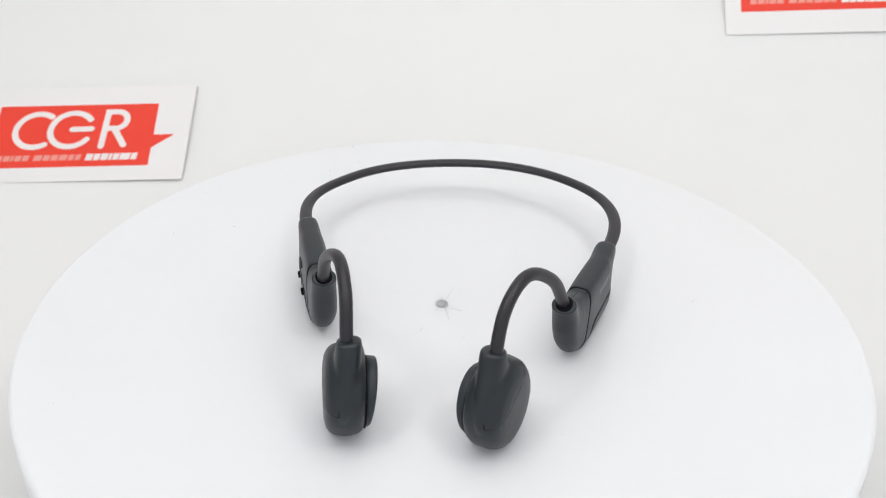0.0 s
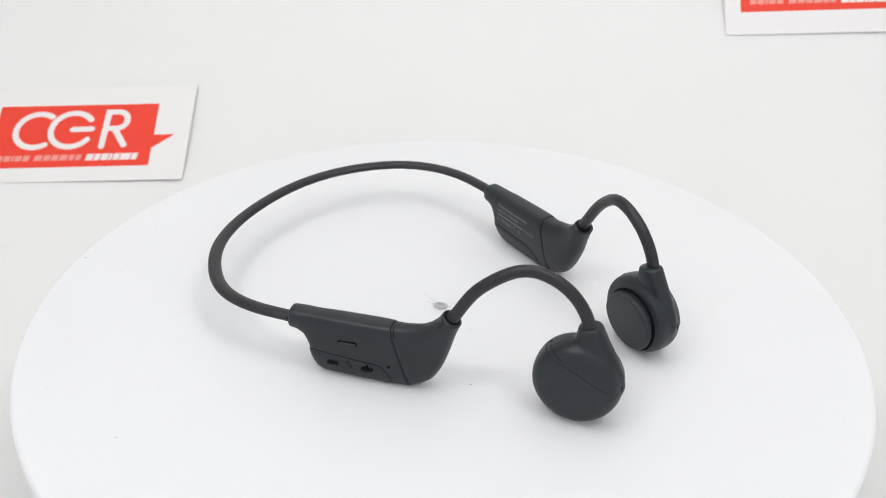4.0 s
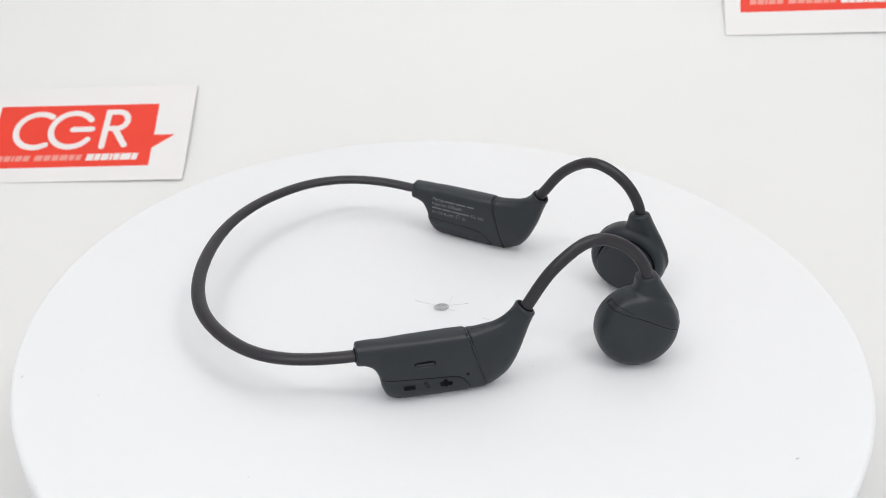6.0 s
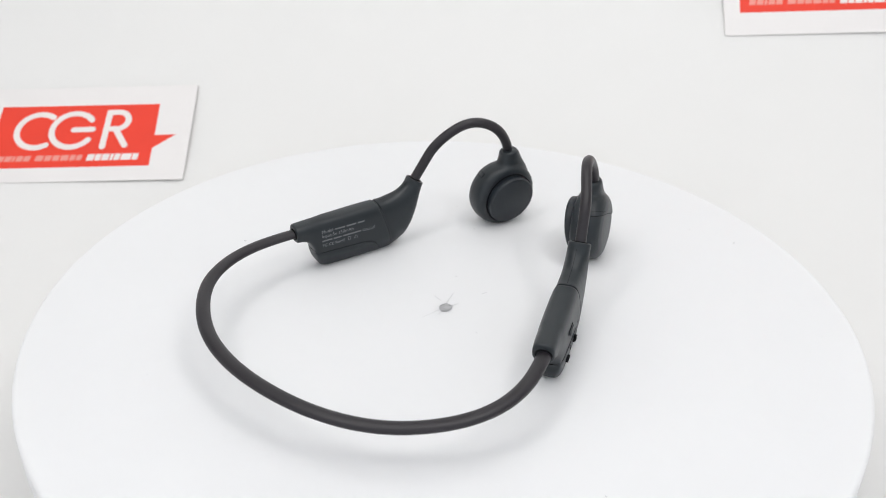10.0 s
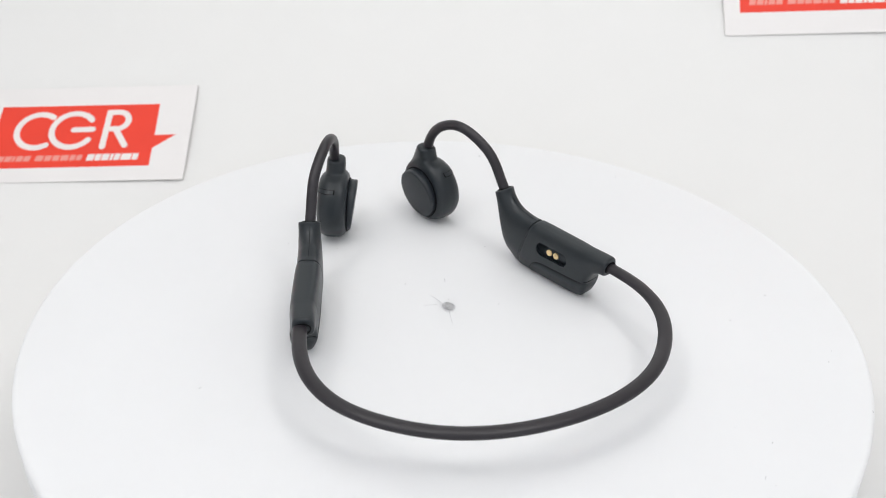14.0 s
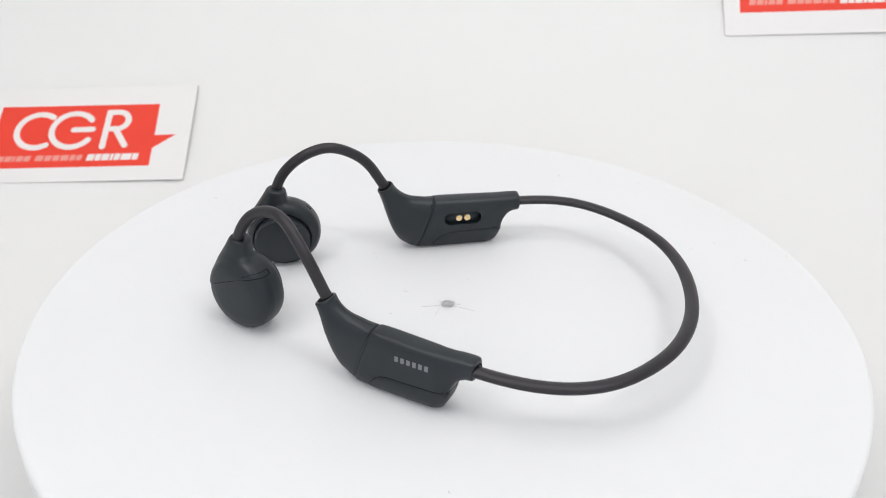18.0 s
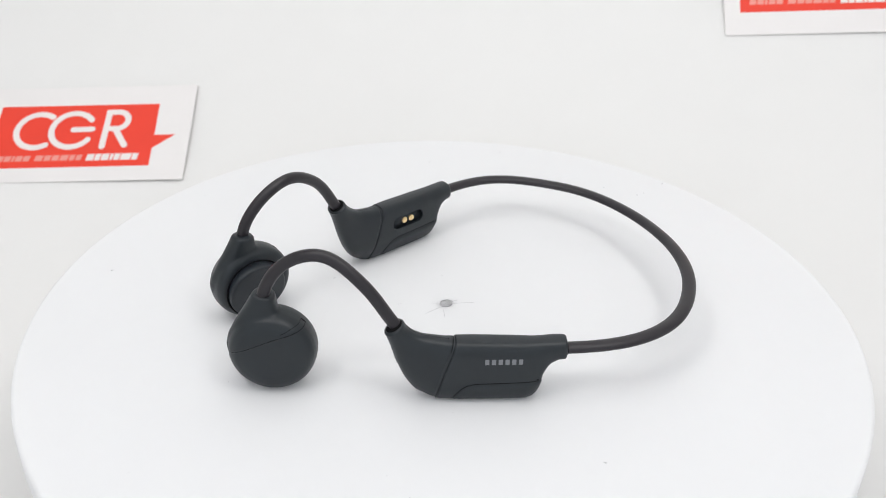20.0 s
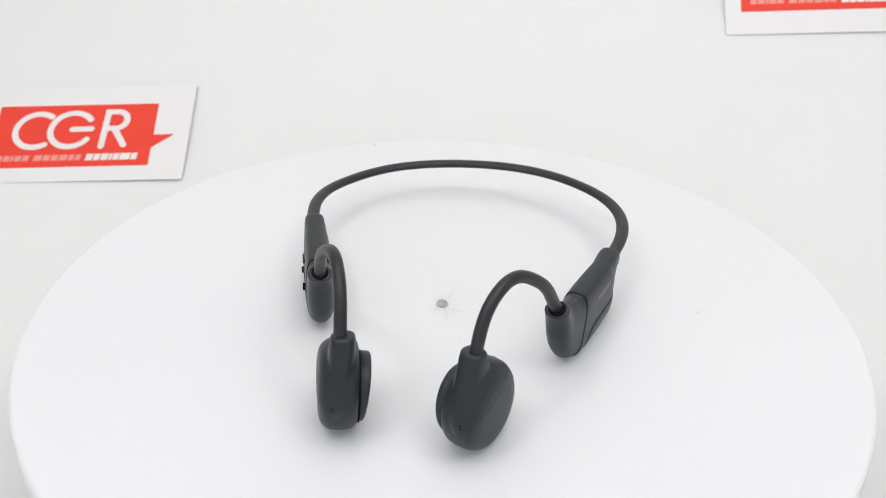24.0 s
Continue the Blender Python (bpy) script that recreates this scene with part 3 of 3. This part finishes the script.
    for v in skin.vertices:
        q = Vector((v.co.x * side, v.co.y, v.co.z)) / MM - c
        w, over = q.dot(n), q.z + 11.75 - float(np.interp(q.dot(a), reach, level))
        if w > 0.5 and over > -0.2:
            q += n * (0.30 * min(1.0, (w - 0.5) / 2.0) * min(1.0, (over + 0.2) / 0.4) * max(0.0, 1 - over / 9.0))
            v.co = flip(c + q)
    bm = bmesh.new()
    bm.from_mesh(skin)
    tree = BVHTree.FromBMesh(bm)
    bm.free()

    # listening pad: a flat disc with a crisp rim
    bm = bmesh.new()
    prof = [(0, 2.0), (rim - 0.75, 2.0), (rim - 0.3, 1.92), (rim - 0.06, 1.68), (rim, 1.4), (rim, -1.6), (0, -1.6)]
    pc, pn = at(0.25, 11.0, -5.85), at(0, 11.4 - dip * 10, -10.0) - at(0, 11.4, 0)
    lathe(bm, [(r * MM, h * MM) for r, h in prof], pc, pn, 56)
    part("listening_pad", bm, PADDING, cup, "round flat black listening pad")
    bm = bmesh.new()
    ring = [at(0.25 + (rim + 0.3) * math.cos(2 * math.pi * k / 56), 10.9 + (rim + 0.3) * math.sin(2 * math.pi * k / 56), -5.85) for k in range(56)]
    tube(bm, ring, 0.24 * MM, n=6, closed=True)
    part("pad_gap", bm, GROOVE, cup)
    # a narrow sound strip runs over the outer face between two joints and wraps round both edges
    joints = ([(-8.2, 20.7, -1.6), (-8.0, 20.8, 1.2), (-6.2, 20.4, 3.4), (-4.4, 19.6, 4.4), (0.7, 17.5, 5.0), (4.6, 15.9, 5.0), (8.9, 14.2, 4.1), (10.6, 13.9, 2.6), (11.3, 13.8, 0.8)],
              [(-9.3, 19.5, -1.6), (-9.0, 19.5, 1.2), (-6.9, 19.2, 3.7), (-2.3, 17.8, 4.9), (0.8, 16.5, 5.0), (4.8, 14.6, 5.0), (9.0, 12.9, 4.2), (10.7, 12.5, 2.6), (11.4, 12.3, 0.9)])
    skin_at = lambda q, sink=0.03: tree.find_nearest(at(*q))[0].lerp(at(0, 11.75, 0), sink * MM / 0.011)
    upper, lower = [spline([Vector(q) for q in line], 5) for line in joints]
    ends = len(upper) - 1
    for line, k0, k1, r in ((lower, 0, ends, 0.11), (upper, 0, int(ends * 0.34), 0.085)):
        bm = bmesh.new()
        tube(bm, [skin_at(q) for q in line[k0:k1 + 1]], r * MM, n=6)
        part("joint_line", bm, GROOVE, cup)
    # dark slots close the strip at both ends
    for k0, r in ((0, 0.19), (ends, 0.16)):
        bm = bmesh.new()
        tube(bm, [skin_at(upper[k0].lerp(lower[k0], k / 4)) for k in range(5)], r * MM, n=8)
        part("sound_slot", bm, GROOVE, cup, "small dark sound slot")
    # collar where the hook enters
    bm = bmesh.new()
    c0 = at(neck_a, 27.45 + neck_z, neck_w)
    lathe(bm, [(0, 0.25 * MM), (2.1 * MM, 0.25 * MM), (2.35 * MM, 0), (2.35 * MM, -0.8 * MM), (0, -0.8 * MM)], c0, at(-1.5, 10, 0) - at(0, 0, 0), 24)
    part("collar", bm, GROOVE, cup)
    return cup


def dress_controls(pod, surf):
    """Buttons, microphone and charging contacts."""
    # raised bar with its shadow gap
    groove(surf, [(16.1, 11.5), (16.1, 12.1), (16.6, 12.4), (21.0, 12.6), (21.5, 12.2), (21.5, 11.6)], 1, pod, "button_gap", 0.2)
    part("button", patch(surf, rounded(5.0, 0.9, 0.4, 4, 18.8, 11.7), 1, 0.55, 0.0), PLASTIC, pod, "raised power key")
    part("button", patch(surf, rounded(3.2, 0.8, 0.38, 4, 14.5, 5.0), 1, 0.65, 0.0), GROOVE, pod, "small minus key")
    part("button", patch(surf, rounded(3.4, 0.8, 0.38, 4, 24.5, 5.0), 1, 0.65, 0.0), GROOVE, pod, "small plus key")
    part("key_cross_bar", patch(surf, rounded(0.9, 2.0, 0.4, 4, 24.4, 5.3), 1, 0.69, 0.0), GROOVE, pod)
    groove(surf, [(18.7, 6.1), (19.1, 6.2), (20.0, 4.7), (19.9, 4.3), (19.5, 4.3), (18.6, 5.7), (18.7, 6.1)], 1, pod, "indicator_rim", 0.13)
    part("microphone_hole", patch(surf, rounded(1.0, 1.0, 0.49, 5, 30.6, 6.9), 1, 0.04, 0.0), GROOVE, pod, "tiny microphone hole")
    # charging bay sunk into the inner face
    outline = rounded(13.2, 5.0, 2.3, 7, 21.0, 11.75)
    lo = [pod_point(-1, u, z, -9.0) for u, z in outline]
    hi = [pod_point(-1, u, z, -3.4) for u, z in rounded(12.6, 4.4, 2.1, 7, 21.0, 11.75)]
    bm = bmesh.new()
    loft(bm, [lo, hi])
    cutter = part("cutter", bm, PLASTIC)
    cut = pod.modifiers.new("bay", "BOOLEAN")
    cut.object, cut.operation, cut.solver = cutter, "DIFFERENCE", "EXACT"
    dg = bpy.context.evaluated_depsgraph_get()
    skin = bpy.data.meshes.new_from_object(pod.evaluated_get(dg))
    pod.modifiers.clear()
    pod.data = skin
    skin.name = "control_housing"
    skin.set_sharp_from_angle(angle=radians(40))
    bpy.data.objects.remove(cutter)
    bm = bmesh.new()
    floor_plate = rounded(12.5, 4.3, 2.05, 7, 21.0, 11.75)
    loft(bm, [[pod_point(-1, u, z, w) for u, z in floor_plate] for w in (-3.2, -3.45)])
    part("charging_bay", bm, PLASTIC, pod, "recessed charging bay")
    for u in (19.4, 22.2):
        bm = bmesh.new()
        c = pod_point(-1, u, 11.75, -3.4)
        d = pod_point(-1, u, 11.75, -5) - pod_point(-1, u, 11.75, 0)
        lathe(bm, [(r * MM, h * MM) for r, h in [(0, 0.25), (0.2, 0.25), (0.3, 0.45), (0.78, 0.45), (0.95, 0.55), (1.05, 0.5), (1.1, 0.35), (1.1, -0.3), (0, -0.3)]], c, d, 24)
        part("charging_contact", bm, GOLD, pod, "gold charging contact")


def dress_battery(pod, surf):
    # brand mark as plain strokes of its size
    for k in range(6):
        u = 23.0 - k * 1.78 - 0.7
        part("brand_bar", decal(surf, u - 0.55, u + 0.55, 12.75, 14.35, 1), PRINT, pod)
    # rating text on the inner face
    text_patch(surf, "Model:", 1.65, 9.2, 14.0, -1, 4.4, pod)
    text_patch(surf, "Input:5v 150mAh", 1.65, 9.2, 12.4, -1, 11.4, pod)
    text_patch(surf, "Co.,Ltd", 1.65, 23.9, 10.8, -1, 4.6, pod)
    text_patch(surf, "FC CE RoHS", 1.5, 9.2, 9.1, -1, 8.2, pod)
    for u0, u1, z in ((13.9, 17.6, 14.5), (18.2, 21.7, 14.5), (22.3, 24.8, 14.5), (9.2, 12.8, 11.3), (13.3, 16.2, 11.3), (16.7, 23.3, 11.3)):
        part("print_bar", decal(surf, u0, u1, z - 0.26, z + 0.26, -1), BARINK, pod)
    # disposal and recycling signs
    groove(surf, [(18.4, 10.3), (19.6, 10.3), (19.3, 9.1), (18.7, 9.1), (18.4, 10.3)], -1, pod, "sign", 0.07).data.materials[0] = PRINT
    groove(surf, [(20.8, 9.2), (22.0, 9.2), (21.4, 10.3), (20.8, 9.2)], -1, pod, "sign", 0.07).data.materials[0] = PRINT


# ---- build ----
build_backdrop()
build_room()
turntable, platter = build_turntable()
build_cards()
headphones = build_headphones()


def motions():
    walk(platter, [(t, pose(0, 0, -FLOOR_Z + 0.0002, 0, 0, a)) for t, a in TURN])
    # the headphones creep a little on the platter: seconds, millimetres across and along, degrees
    creep = [(0, 0, 0, 0), (10, 0, 0, 0), (13, -0.40, -0.25, -0.1), (16, -0.60, -0.55, -0.1), (18, -0.60, -0.40, 0.0), (21, -0.40, -0.25, 0.05), (23, -0.20, -0.30, 0.3), (24, 0.05, -0.25, 0.4)]
    rows = []
    for t, a in TURN:
        dx, dy, da = [float(np.interp(t, [c[0] for c in creep], [c[k] for c in creep])) for k in (1, 2, 3)]
        b = radians(a - 6.2 + da)
        rows.append((t, pose((math.cos(b) + dx) * MM, (math.sin(b) + dy) * MM, 0.0, 0, 0, a - 6.2 + da)))
    walk(headphones, rows)
    # the springy ear hooks settle slowly inwards about their housings, and one arm of the band gives a little
    give = [(0, 0), (10, 0), (13, -0.6), (16, -0.8), (18, -0.8), (19.5, -0.5), (21, 0.1), (22.5, 0.2), (24, 0)]
    for side, pod, arm, cup in SPRINGS:
        pivot, turns = ((-33.5, -23.5), (-1.3, 0.4, 1.4, 1.9)) if side < 0 else ((35.2, -24.0), (0.5, 0.1, -0.4, -0.85))
        for thing in (arm, cup):
            settle = []
            for t in range(0, 25, 2):
                a = float(np.interp(t, (0, 8, 16, 24), turns))
                dx = float(np.interp(t, *zip(*give))) * MM if side > 0 else 0.0
                c, d = math.cos(radians(a)), math.sin(radians(a))
                x, y = pivot[0] * MM, pivot[1] * MM
                settle.append((t, pose(x - c * x + d * y + dx, y - d * x - c * y, 0, 0, 0, a)))
            walk(thing, settle)
        if side > 0:
            walk(pod, [(t, pose(dx * MM, 0, 0)) for t, dx in give])


motions()
